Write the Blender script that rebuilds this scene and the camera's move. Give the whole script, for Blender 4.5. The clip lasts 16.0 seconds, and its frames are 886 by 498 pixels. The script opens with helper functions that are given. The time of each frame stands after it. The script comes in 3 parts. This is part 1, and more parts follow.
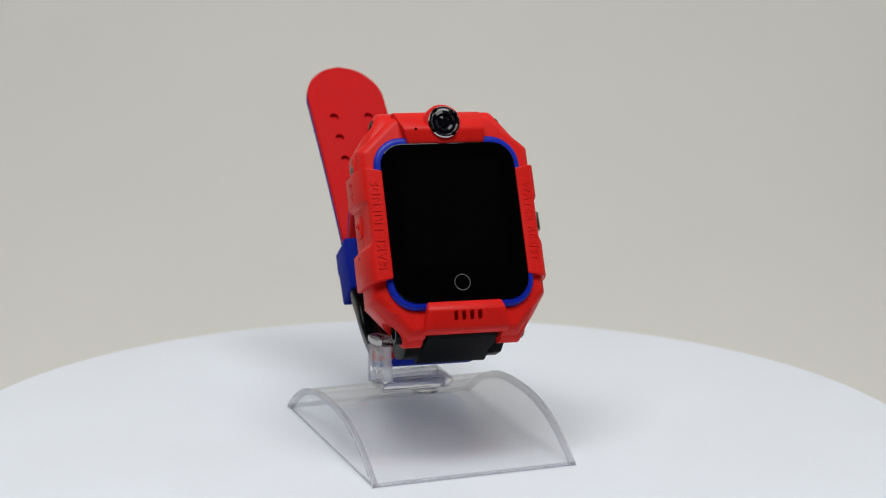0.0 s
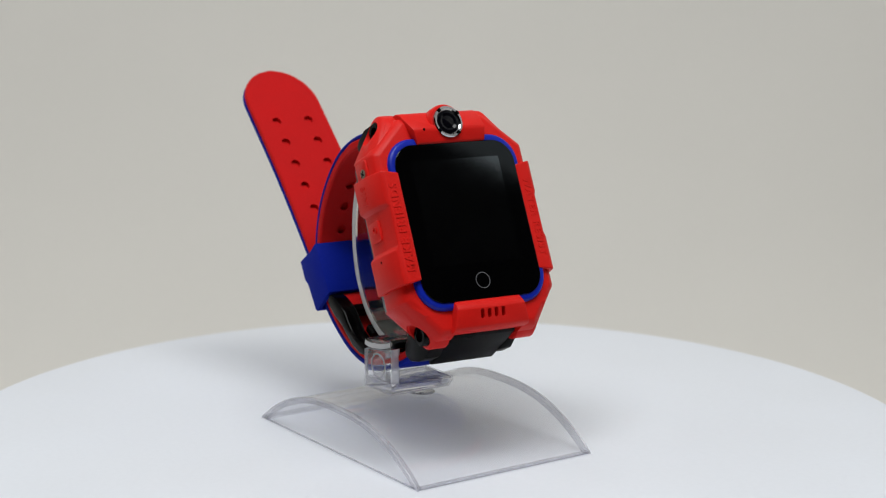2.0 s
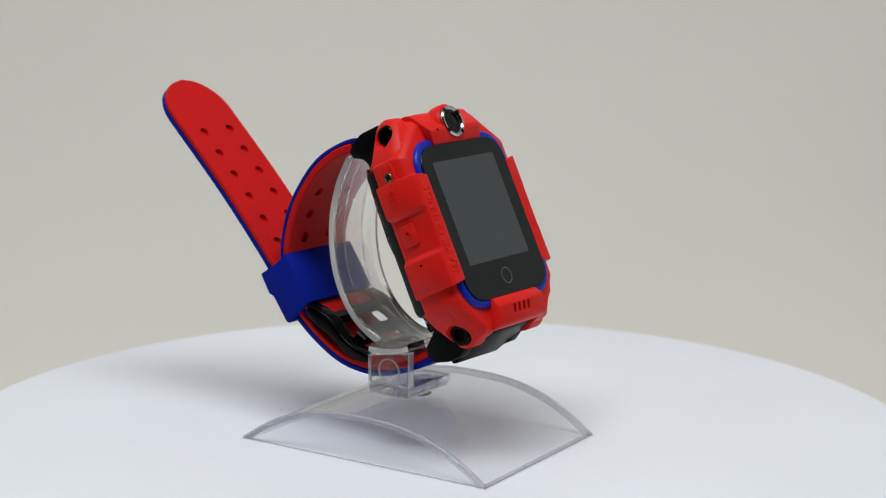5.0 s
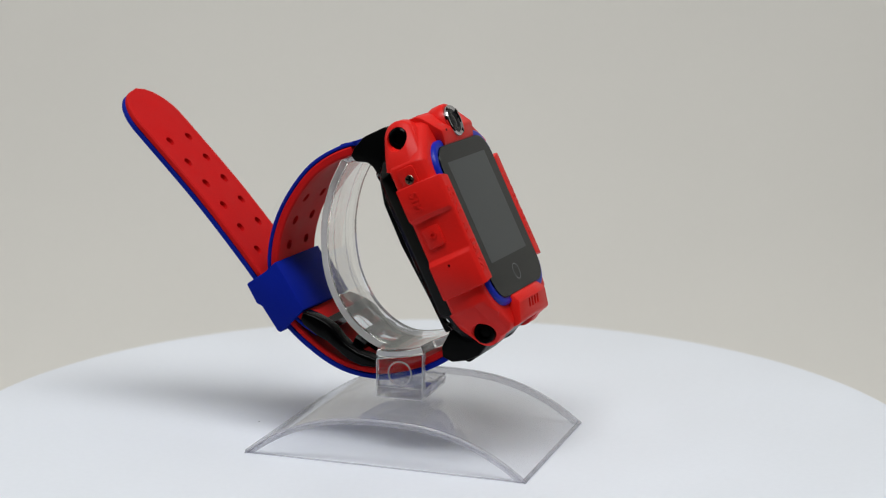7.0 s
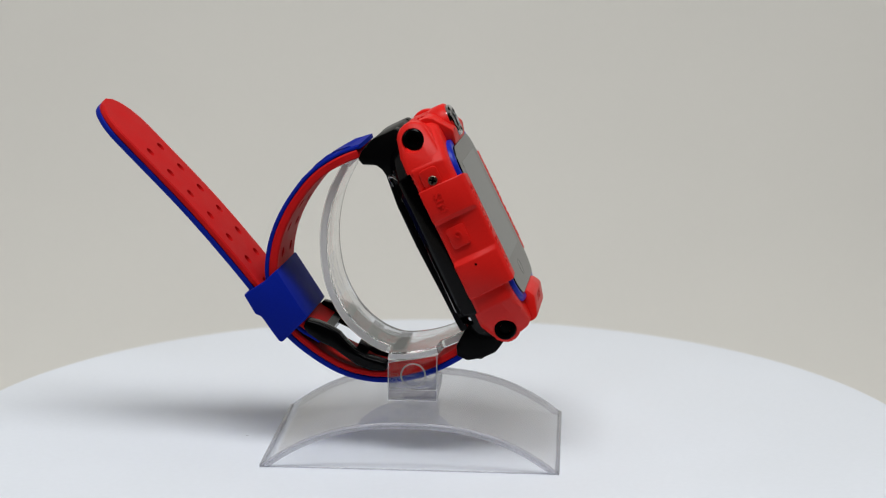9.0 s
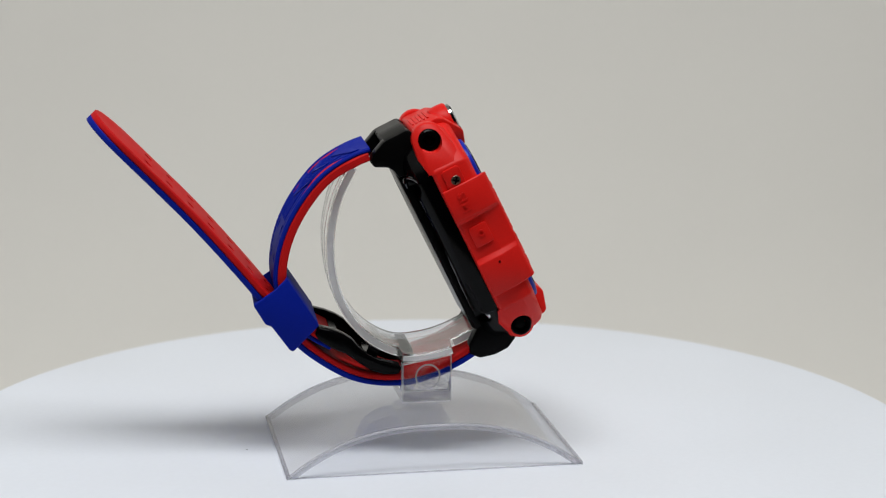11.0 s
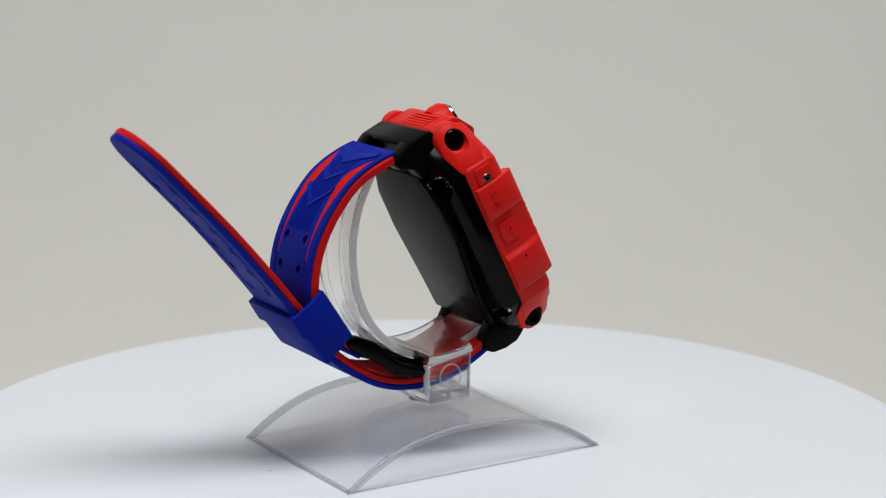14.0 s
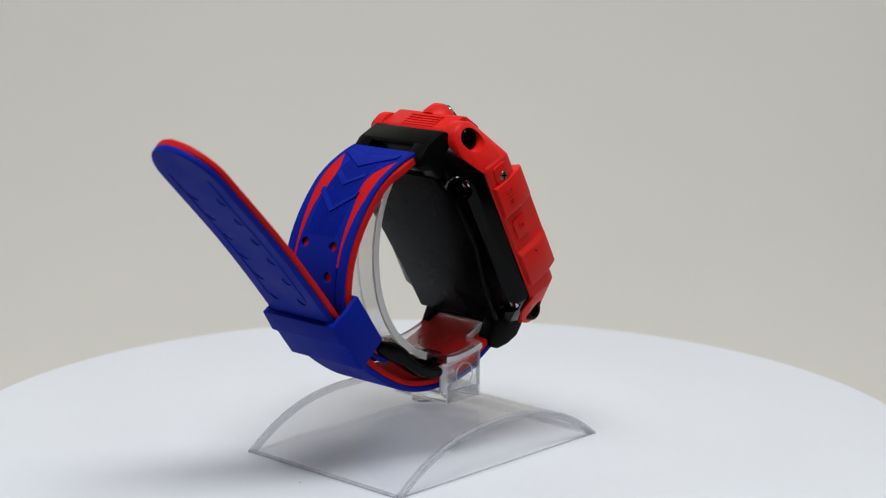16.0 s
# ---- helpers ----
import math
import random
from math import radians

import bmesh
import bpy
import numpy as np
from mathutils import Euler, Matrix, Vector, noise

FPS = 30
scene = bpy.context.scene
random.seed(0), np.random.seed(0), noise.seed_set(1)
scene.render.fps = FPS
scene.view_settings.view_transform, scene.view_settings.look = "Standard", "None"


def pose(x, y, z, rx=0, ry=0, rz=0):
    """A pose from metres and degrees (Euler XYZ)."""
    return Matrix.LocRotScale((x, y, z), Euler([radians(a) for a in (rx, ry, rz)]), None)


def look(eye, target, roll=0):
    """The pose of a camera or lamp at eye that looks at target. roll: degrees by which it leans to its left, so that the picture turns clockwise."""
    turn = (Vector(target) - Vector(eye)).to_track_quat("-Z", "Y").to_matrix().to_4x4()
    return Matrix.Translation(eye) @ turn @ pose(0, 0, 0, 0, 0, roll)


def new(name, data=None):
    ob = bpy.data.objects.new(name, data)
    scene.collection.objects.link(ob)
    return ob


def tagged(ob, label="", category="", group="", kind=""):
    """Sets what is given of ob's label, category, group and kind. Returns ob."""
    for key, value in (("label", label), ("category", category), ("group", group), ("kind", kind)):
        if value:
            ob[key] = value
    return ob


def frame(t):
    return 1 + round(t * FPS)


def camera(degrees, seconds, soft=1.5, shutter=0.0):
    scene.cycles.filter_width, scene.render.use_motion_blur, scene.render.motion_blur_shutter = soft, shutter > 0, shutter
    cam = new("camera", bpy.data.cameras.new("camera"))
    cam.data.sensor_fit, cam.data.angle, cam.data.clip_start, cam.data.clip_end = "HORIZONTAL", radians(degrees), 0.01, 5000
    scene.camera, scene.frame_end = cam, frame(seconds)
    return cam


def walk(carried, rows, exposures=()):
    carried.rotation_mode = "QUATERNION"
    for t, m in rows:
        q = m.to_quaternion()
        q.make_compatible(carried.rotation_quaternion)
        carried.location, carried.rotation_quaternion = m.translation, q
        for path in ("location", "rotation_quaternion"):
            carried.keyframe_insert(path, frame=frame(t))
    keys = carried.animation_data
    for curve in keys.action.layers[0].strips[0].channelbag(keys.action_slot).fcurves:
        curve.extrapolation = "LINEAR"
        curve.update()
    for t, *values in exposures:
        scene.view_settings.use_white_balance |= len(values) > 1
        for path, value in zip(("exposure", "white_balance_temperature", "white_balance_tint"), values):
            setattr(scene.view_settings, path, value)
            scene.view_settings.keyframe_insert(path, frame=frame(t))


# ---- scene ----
# A toy-like red smartwatch on a clear stand turns on a white turntable inside a photo tent.
# All meshes are drawn in millimetres and brought to metres by part().
MM = 0.001
SECONDS = 16.0

# ---- camera ----
cam = camera(25.25, SECONDS, soft=1.15)
cam.data.dof.use_dof, cam.data.dof.focus_distance, cam.data.dof.aperture_fstop = True, 0.455, 20.0
EYE = Vector((0.0, -0.450, 0.140))
PITCH, YAW, LEAN = radians(11.807), radians(0.259), 0.316
AIM = EYE + Vector((math.sin(YAW) * math.cos(PITCH), math.cos(YAW) * math.cos(PITCH), -math.sin(PITCH)))
CAM_POSE = look(EYE, AIM, LEAN)
walk(cam, [(0.0, CAM_POSE), (SECONDS, CAM_POSE)])

# ---- world and light ----
world = bpy.data.worlds.new("world")
scene.world = world
world.use_nodes = True
world.node_tree.nodes["Background"].inputs["Color"].default_value = (0.9, 0.95, 1.0, 1)
world.node_tree.nodes["Background"].inputs["Strength"].default_value = 0.01
scene.view_settings.exposure = 0.0


def area_lamp(name, eye, target, sx, sy, watts, colour):
    data = bpy.data.lights.new(name, "AREA")
    data.shape, data.size, data.size_y, data.energy, data.color = "RECTANGLE", sx, sy, watts, colour
    ob = new(name, data)
    ob.matrix_basis = look(eye, target)
    return ob


LAMP_Z = 0.64
area_lamp("tent_lamp", (-0.02, -0.19, LAMP_Z), (-0.03, -0.04, 0.0), 0.56, 0.23, 3.78, (0.985, 0.998, 0.995))

# ---- materials ----


def material(name, colour, rough=0.5, ior=1.5, metal=0.0, spec=0.5, coat=0.0, vary=0.06, grain=2500.0, bump=0.0, blotch=90.0, rough_vary=0.08, blotch_vary=0.05):
    """Principled surface with fine grain and larger blotches; scales are in waves per metre."""
    m = bpy.data.materials.new(name)
    m.use_nodes = True
    t = m.node_tree
    b = t.nodes["Principled BSDF"]
    b.inputs["Metallic"].default_value = metal
    b.inputs["Specular IOR Level"].default_value = spec
    b.inputs["Coat Weight"].default_value = coat
    b.inputs["IOR"].default_value = ior
    b.inputs["Coat Roughness"].default_value = 0.08
    co = t.nodes.new("ShaderNodeTexCoord")
    fine, big = t.nodes.new("ShaderNodeTexNoise"), t.nodes.new("ShaderNodeTexNoise")
    fine.inputs["Scale"].default_value, big.inputs["Scale"].default_value = grain, blotch
    fine.inputs["Detail"].default_value, big.inputs["Detail"].default_value = 3, 3
    for nd in (fine, big):
        t.links.new(co.outputs["Object"], nd.inputs["Vector"])
    base = t.nodes.new("ShaderNodeRGB")
    base.outputs[0].default_value = (*colour, 1)

    def scaled(src, amount):
        r = t.nodes.new("ShaderNodeMapRange")
        r.inputs["From Min"].default_value, r.inputs["From Max"].default_value = 0.25, 0.75
        r.inputs["To Min"].default_value, r.inputs["To Max"].default_value = 1 - amount, 1 + amount
        t.links.new(src.outputs["Fac"], r.inputs["Value"])
        return r

    mul = t.nodes.new("ShaderNodeMath")
    mul.operation = "MULTIPLY"
    t.links.new(scaled(fine, vary).outputs[0], mul.inputs[0])
    t.links.new(scaled(big, blotch_vary).outputs[0], mul.inputs[1])
    vec = t.nodes.new("ShaderNodeVectorMath")
    vec.operation = "SCALE"
    t.links.new(base.outputs[0], vec.inputs[0])
    t.links.new(mul.outputs[0], vec.inputs["Scale"])
    t.links.new(vec.outputs[0], b.inputs["Base Color"])
    rr = t.nodes.new("ShaderNodeMapRange")
    rr.inputs["From Min"].default_value, rr.inputs["From Max"].default_value = 0.3, 0.7
    rr.inputs["To Min"].default_value, rr.inputs["To Max"].default_value = max(rough - rough_vary, 0.0), min(rough + rough_vary, 1.0)
    t.links.new(big.outputs["Fac"], rr.inputs["Value"])
    t.links.new(rr.outputs[0], b.inputs["Roughness"])
    if bump:
        bn = t.nodes.new("ShaderNodeBump")
        bn.inputs["Strength"].default_value, bn.inputs["Distance"].default_value = 0.5, bump
        t.links.new(fine.outputs["Fac"], bn.inputs["Height"])
        t.links.new(bn.outputs[0], b.inputs["Normal"])
    return m


def clear_material(name, tint, rough, straight, milk, ior=1.49):
    m = bpy.data.materials.new(name)
    m.use_nodes = True
    t = m.node_tree
    b = t.nodes["Principled BSDF"]
    b.inputs["Base Color"].default_value = (*tint, 1)
    b.inputs["Transmission Weight"].default_value = 1.0
    b.inputs["IOR"].default_value = ior
    co = t.nodes.new("ShaderNodeTexCoord")
    nz = t.nodes.new("ShaderNodeTexNoise")
    nz.inputs["Scale"].default_value, nz.inputs["Detail"].default_value = 120.0, 4
    t.links.new(co.outputs["Object"], nz.inputs["Vector"])
    rr = t.nodes.new("ShaderNodeMapRange")
    rr.inputs["To Min"].default_value, rr.inputs["To Max"].default_value = rough * 0.3, rough * 1.7
    t.links.new(nz.outputs["Fac"], rr.inputs["Value"])
    t.links.new(rr.outputs[0], b.inputs["Roughness"])
    bn = t.nodes.new("ShaderNodeBump")
    bn.inputs["Strength"].default_value, bn.inputs["Distance"].default_value = 0.12, 0.0002
    t.links.new(nz.outputs["Fac"], bn.inputs["Height"])
    t.links.new(bn.outputs[0], b.inputs["Normal"])
    clear, cloud = t.nodes.new("ShaderNodeBsdfTransparent"), t.nodes.new("ShaderNodeBsdfDiffuse")
    clear.inputs["Color"].default_value = (*tint, 1)
    cloud.inputs["Color"].default_value = (0.75, 0.75, 0.78, 1)
    mix, mix2 = t.nodes.new("ShaderNodeMixShader"), t.nodes.new("ShaderNodeMixShader")
    mix.inputs[0].default_value, mix2.inputs[0].default_value = straight, milk
    t.links.new(b.outputs[0], mix.inputs[1])
    t.links.new(clear.outputs[0], mix.inputs[2])
    t.links.new(mix.outputs[0], mix2.inputs[1])
    t.links.new(cloud.outputs[0], mix2.inputs[2])
    t.links.new(mix2.outputs[0], t.nodes["Material Output"].inputs["Surface"])
    return m


def thin_material(name, tint, rough, milk, pale=0.6):
    """Clear sheet that light passes straight through, with gloss that grows towards grazing sight; milk: share of cloudy surface."""
    m = bpy.data.materials.new(name)
    m.use_nodes = True
    t = m.node_tree
    t.nodes.remove(t.nodes["Principled BSDF"])
    clear, gloss, cloud = (t.nodes.new(k) for k in ("ShaderNodeBsdfTransparent", "ShaderNodeBsdfGlossy", "ShaderNodeBsdfDiffuse"))
    clear.inputs["Color"].default_value = (*tint, 1)
    cloud.inputs["Color"].default_value = (pale, pale, min(pale * 1.06, 0.98), 1)
    gloss.inputs["Roughness"].default_value = rough
    lw, pw, mr = t.nodes.new("ShaderNodeLayerWeight"), t.nodes.new("ShaderNodeMath"), t.nodes.new("ShaderNodeMapRange")
    lw.inputs["Blend"].default_value = 0.5
    pw.operation, pw.inputs[1].default_value = "POWER", 5.0
    mr.inputs["To Min"].default_value, mr.inputs["To Max"].default_value = 0.04, 0.9
    t.links.new(lw.outputs["Facing"], pw.inputs[0])
    t.links.new(pw.outputs[0], mr.inputs["Value"])
    body, mix, haze = (t.nodes.new("ShaderNodeMixShader") for k in range(3))
    body.inputs[0].default_value = milk
    glow = t.nodes.new("ShaderNodeBsdfTranslucent")
    glow.inputs["Color"].default_value = (pale, pale, pale * 1.06, 1)
    haze.inputs[0].default_value = 0.5
    t.links.new(cloud.outputs[0], haze.inputs[1])
    t.links.new(glow.outputs[0], haze.inputs[2])
    t.links.new(clear.outputs[0], body.inputs[1])
    t.links.new(haze.outputs[0], body.inputs[2])
    t.links.new(mr.outputs[0], mix.inputs[0])
    t.links.new(body.outputs[0], mix.inputs[1])
    t.links.new(gloss.outputs[0], mix.inputs[2])
    t.links.new(mix.outputs[0], t.nodes["Material Output"].inputs["Surface"])
    return m


RED = material("red_plastic", (0.72, 0.014, 0.0105), rough=0.42, spec=0.17, bump=0.00002, grain=3500)
RED_SOFT = material("red_silicone", (0.57, 0.0095, 0.0105), rough=0.6, spec=0.08, bump=0.00003, grain=3000)
BLUE = material("blue_plastic", (0.005, 0.020, 0.40), rough=0.35, spec=0.25, bump=0.00001)
BLUE_SOFT = material("blue_silicone", (0.003, 0.015, 0.29), rough=0.6, spec=0.06, bump=0.00003, grain=3000)
BLACK = material("black_plastic", (0.0012, 0.0012, 0.0014), rough=0.2, spec=0.075, bump=0.00001)
BLACK_MATT = material("black_nylon", (0.0018, 0.0019, 0.0021), rough=0.34, spec=0.055, bump=0.00002)
BLACK_GLOSS = material("black_gloss_plastic", (0.0012, 0.0012, 0.0014), rough=0.11, spec=0.09, rough_vary=0.02)
BLACK_SHINE = material("black_polished_plastic", (0.0012, 0.0012, 0.0014), rough=0.05, spec=0.6, rough_vary=0.01)
BACK_LID = material("black_back_lid", (0.0022, 0.0022, 0.0025), rough=0.27, spec=0.045, rough_vary=0.03)
GLASS_BLACK = material("screen_glass", (0.0012, 0.0012, 0.0014), rough=0.05, ior=1.40, vary=0.0, blotch_vary=0.0, rough_vary=0.02)
DISPLAY = material("display_panel", (0.002, 0.002, 0.0022), rough=0.055, ior=2.06, vary=0.0, blotch_vary=0.0, rough_vary=0.02)
for glass in (GLASS_BLACK, DISPLAY):
    glass.node_tree.nodes["Principled BSDF"].inputs["Specular Tint"].default_value = (0.76, 0.90, 1.0, 1)
RING_GREY = material("printed_grey", (0.15, 0.155, 0.165), rough=0.25)
CHROME = material("chrome", (0.50, 0.50, 0.52), rough=0.14, metal=1.0, rough_vary=0.04)
STEEL = material("steel", (0.26, 0.22, 0.17), rough=0.38, metal=1.0)
LENS = material("lens_glass", (0.003, 0.003, 0.005), rough=0.08, spec=0.2, vary=0.0)
ACRYLIC = clear_material("clear_acrylic", (0.98, 0.982, 0.988), 0.02, 0.16, 0.0)
ACRYLIC_BLOCK = clear_material("clear_acrylic_block", (0.98, 0.98, 0.99), 0.012, 0.2, 0.0)
SHELL = thin_material("clear_acrylic_sheet", (0.996, 0.996, 0.998), 0.025, 0.12, 0.95)
SHELL_EDGE = thin_material("clear_acrylic_cut_edge", (0.93, 0.93, 0.945), 0.12, 0.26, 0.70)
# pale acrylic: paints the light on clear edges, and colours the moulding mark
GLINT_AND_MARK = thin_material("clear_acrylic_glint_and_mark", (0.985, 0.985, 0.99), 0.08, 0.30, 0.92)
# whitened so that its colour stands in for light gathered at the ring's edges
EDGE_LIGHT = thin_material("clear_acrylic_edge_light", (0.98, 0.98, 0.975), 0.15, 0.55, 0.97)
PLATTER = material("white_platter", (0.815, 0.85, 0.915), rough=0.42, spec=0.35, vary=0.012, blotch_vary=0.012, grain=700, blotch=25)
FABRIC = material("tent_fabric", (0.725, 0.708, 0.671), rough=0.9, spec=0.1, vary=0.015, grain=900, blotch=4.5, blotch_vary=0.03)
TENT_SIDE = material("tent_side_fabric", (0.75, 0.745, 0.73), rough=0.9, spec=0.1, vary=0.015, grain=900, blotch=5.0, blotch_vary=0.03)
DARK_ROOM = material("dark_room_paint", (0.006, 0.006, 0.0065), rough=0.9, spec=0.1, grain=60, blotch=2.0)

# ---- mesh helpers (millimetres) ----


def part(name, bm, mat, parent=None, label="", smooth=32, transform=None):
    """Links a bmesh in millimetres as one mesh object under a thing or a part."""
    if transform is not None:
        bm.transform(transform)
    bm.transform(Matrix.Scale(MM, 4))
    bmesh.ops.recalc_face_normals(bm, faces=bm.faces)
    me = bpy.data.meshes.new(name)
    bm.to_mesh(me)
    bm.free()
    me.materials.append(mat)
    me.shade_smooth()
    me.set_sharp_from_angle(angle=radians(smooth))
    ob = new(name, me)
    if parent is not None:
        ob.parent = parent
    if label:
        ob["label"] = label
    return ob


def thing(name, m, label, category, kind=""):
    ob = new(name)
    ob.empty_display_size = 0.01
    ob.matrix_basis = m
    return tagged(ob, label, category, kind=kind)


def loft(bm, loops, cap=True):
    rings = [[bm.verts.new(c) for c in loop] for loop in loops]
    n = len(rings[0])
    for a, b in zip(rings, rings[1:]):
        for i in range(n):
            bm.faces.new((a[i], a[(i + 1) % n], b[(i + 1) % n], b[i]))
    if cap:
        bm.faces.new(rings[0][::-1])
        bm.faces.new(rings[-1])
    return bm


def soften(bm, width, segments=2, over=25):
    """Rounds all edges sharper than the given angle."""
    bmesh.ops.recalc_face_normals(bm, faces=bm.faces)
    edges = [e for e in bm.edges if len(e.link_faces) == 2 and e.calc_face_angle(0) > radians(over)]
    bmesh.ops.bevel(bm, geom=edges, offset=width, segments=segments, profile=0.5, affect="EDGES", clamp_overlap=True)
    return bm


def prism(axis, poly, a, b, bevel=0.0, segments=2, taper=0.0):
    """A polygon swept along an axis: u takes (v, n), v takes (u, n), n takes (u, v)."""
    def at(p, h):
        return {"u": (h, p[0], p[1]), "v": (p[0], h, p[1]), "n": (p[0], p[1], h)}[axis]
    bm = bmesh.new()
    loft(bm, [[at(p, a) for p in poly], [at(p, b) for p in poly]])
    if bevel:
        soften(bm, bevel, segments)
    return bm


def rrect(hw, hh, r, cu=0.0, cv=0.0, seg=7):
    pts = []
    for sx, sy, a0 in ((1, 1, 0), (-1, 1, 90), (-1, -1, 180), (1, -1, 270)):
        for k in range(seg + 1):
            a = radians(a0 + 90 * k / seg)
            pts.append((cu + sx * (hw - r) + r * math.cos(a), cv + sy * (hh - r) + r * math.sin(a)))
    return pts


def inset(poly, d):
    """Moves each side of a convex anticlockwise polygon inwards by d."""
    out, n = [], len(poly)
    for i in range(n):
        p0, p1, p2 = (Vector(poly[j % n]) for j in (i - 1, i, i + 1))
        d1, d2 = (p1 - p0).normalized(), (p2 - p1).normalized()
        n1, n2 = Vector((-d1.y, d1.x)), Vector((-d2.y, d2.x))
        k = d / max(1 + n1.dot(n2), 0.2)
        out.append(tuple(p1 + (n1 + n2) * k))
    return out


def lift(poly, n):
    return [(u, v, n) for u, v in poly]


def turned(profile, centre, axis="n", seg=40):
    """A solid of revolution: profile rows (radius, height), closed at both ends."""
    bm = bmesh.new()
    loops = []
    for r, h in profile:
        loop = []
        for k in range(seg):
            a = 2 * math.pi * k / seg
            c, s = r * math.cos(a), r * math.sin(a)
            q = {"n": (c, s, h), "u": (h, c, s), "v": (s, h, c)}[axis]
            loop.append(tuple(Vector(q) + Vector(centre)))
        loops.append(loop)
    loft(bm, loops)
    return bm


def hoop(profile, centre, axis="n", seg=48):
    """A ring of revolution: the closed profile (radius, height) runs round the axis."""
    bm = bmesh.new()
    rows = []
    for r, h in profile:
        row = []
        for k in range(seg):
            a = 2 * math.pi * k / seg
            c, s = r * math.cos(a), r * math.sin(a)
            q = {"n": (c, s, h), "u": (h, c, s), "v": (s, h, c)}[axis]
            row.append(bm.verts.new(Vector(q) + Vector(centre)))
        rows.append(row)
    m = len(rows)
    for i in range(m):
        a, b = rows[i], rows[(i + 1) % m]
        for k in range(seg):
            bm.faces.new((a[k], a[(k + 1) % seg], b[(k + 1) % seg], b[k]))
    return bm


def join(*bms):
    out = bmesh.new()
    for b in bms:
        me = bpy.data.meshes.new("tmp")
        b.to_mesh(me)
        out.from_mesh(me)
        b.free()
        bpy.data.meshes.remove(me)
    return out


def carve(bm, cutter):
    """Takes the cutter out of a solid."""
    bmesh.ops.recalc_face_normals(bm, faces=bm.faces)
    bmesh.ops.recalc_face_normals(cutter, faces=cutter.faces)
    obs = []
    for b in (bm, cutter):
        me = bpy.data.meshes.new("tmp")
        b.to_mesh(me)
        b.free()
        obs.append(new("tmp", me))
    mod = obs[0].modifiers.new("cut", "BOOLEAN")
    mod.operation, mod.object, mod.solver = "DIFFERENCE", obs[1], "EXACT"
    bpy.context.view_layer.update()
    done = bpy.data.meshes.new_from_object(obs[0].evaluated_get(bpy.context.evaluated_depsgraph_get()))
    out = bmesh.new()
    out.from_mesh(done)
    for o in obs:
        me = o.data
        bpy.data.objects.remove(o)
        bpy.data.meshes.remove(me)
    bpy.data.meshes.remove(done)
    return out


def smooth_path(points, step=0.8):
    """A smooth curve through points of a plane, sampled at even steps."""
    pts = [Vector(q) for q in points]
    pts = [pts[0] * 2 - pts[1], *pts, pts[-1] * 2 - pts[-2]]
    dense = []
    for a, b, c, d in zip(pts, pts[1:], pts[2:], pts[3:]):
        for k in range(24):
            t = k / 24
            dense.append(0.5 * (2 * b + (c - a) * t + (2 * a - 5 * b + 4 * c - d) * t * t + (3 * b - a - 3 * c + d) * t ** 3))
    dense.append(pts[-2])
    run = [0.0]
    for a, b in zip(dense, dense[1:]):
        run.append(run[-1] + (b - a).length)
    n = max(2, round(run[-1] / step))
    out, j = [], 0
    for i in range(n + 1):
        s = run[-1] * i / n
        while j < len(run) - 2 and run[j + 1] < s:
            j += 1
        f = (s - run[j]) / max(run[j + 1] - run[j], 1e-9)
        out.append(dense[j].lerp(dense[j + 1], min(f, 1)))
    return out, run[-1]


def band(path, side, lo, hi, d0, d1, s0=0.0, s1=None, edge=0.35):
    """A strap piece along a (v, n) path. lo(s), hi(s): its two borders in u; d0, d1: its depth from the middle line,
    positive on the outer side; side: which way the outer side lies."""
    pts, length = path
    s1 = length if s1 is None else s1
    bm = bmesh.new()
    loops = []
    for i, q in enumerate(pts):
        s = length * i / (len(pts) - 1)
        if s < s0 - 1e-6 or s > s1 + 1e-6:
            continue
        d = (pts[min(i + 1, len(pts) - 1)] - pts[max(i - 1, 0)]).normalized()
        nv, nn = (d.y, -d.x) if side < 0 else (-d.y, d.x)
        a, b = lo(s), hi(s)
        e = min(edge, (b - a) / 3, (d1 - d0) / 3)
        sec = ((a, d0 + e), (a + e, d0), (b - e, d0), (b, d0 + e), (b, d1 - e), (b - e, d1), (a + e, d1), (a, d1 - e))
        loops.append([(u, q.x + nv * w, q.y + nn * w) for u, w in sec])
    return loft(bm, loops)


def along(path, side, s):
    """The point of a path at s and the outer direction there, both as (v, n)."""
    pts, length = path
    x = s / length * (len(pts) - 1)
    i = min(max(int(x), 1), len(pts) - 3)
    f = x - i
    d = (pts[i + 1] - pts[i - 1]).lerp(pts[i + 2] - pts[i], f).normalized()
    return pts[i].lerp(pts[i + 1], f), (Vector((d.y, -d.x)) if side < 0 else Vector((-d.y, d.x))), d


def lettering(text, size, depth, m, length=None):
    """Raised letters as a bmesh, standing on the plane of m and centred there."""
    cu = bpy.data.curves.new("tmp", "FONT")
    cu.body, cu.size, cu.extrude, cu.align_x, cu.align_y = text, size, depth, "CENTER", "CENTER"
    cu.space_character = 1.2
    cu.offset = 0.025 * size
    cu.resolution_u = 3
    ob = new("tmp", cu)
    bpy.context.view_layer.update()
    me = bpy.data.meshes.new_from_object(ob.evaluated_get(bpy.context.evaluated_depsgraph_get()))
    bm = bmesh.new()
    bm.from_mesh(me)
    if length:
        xs = [v.co.x for v in bm.verts]
        bm.transform(Matrix.Diagonal((length / (max(xs) - min(xs)), 1, 1, 1)))
    bm.transform(m)
    bpy.data.objects.remove(ob)
    bpy.data.curves.remove(cu)
    bpy.data.meshes.remove(me)
    return bm


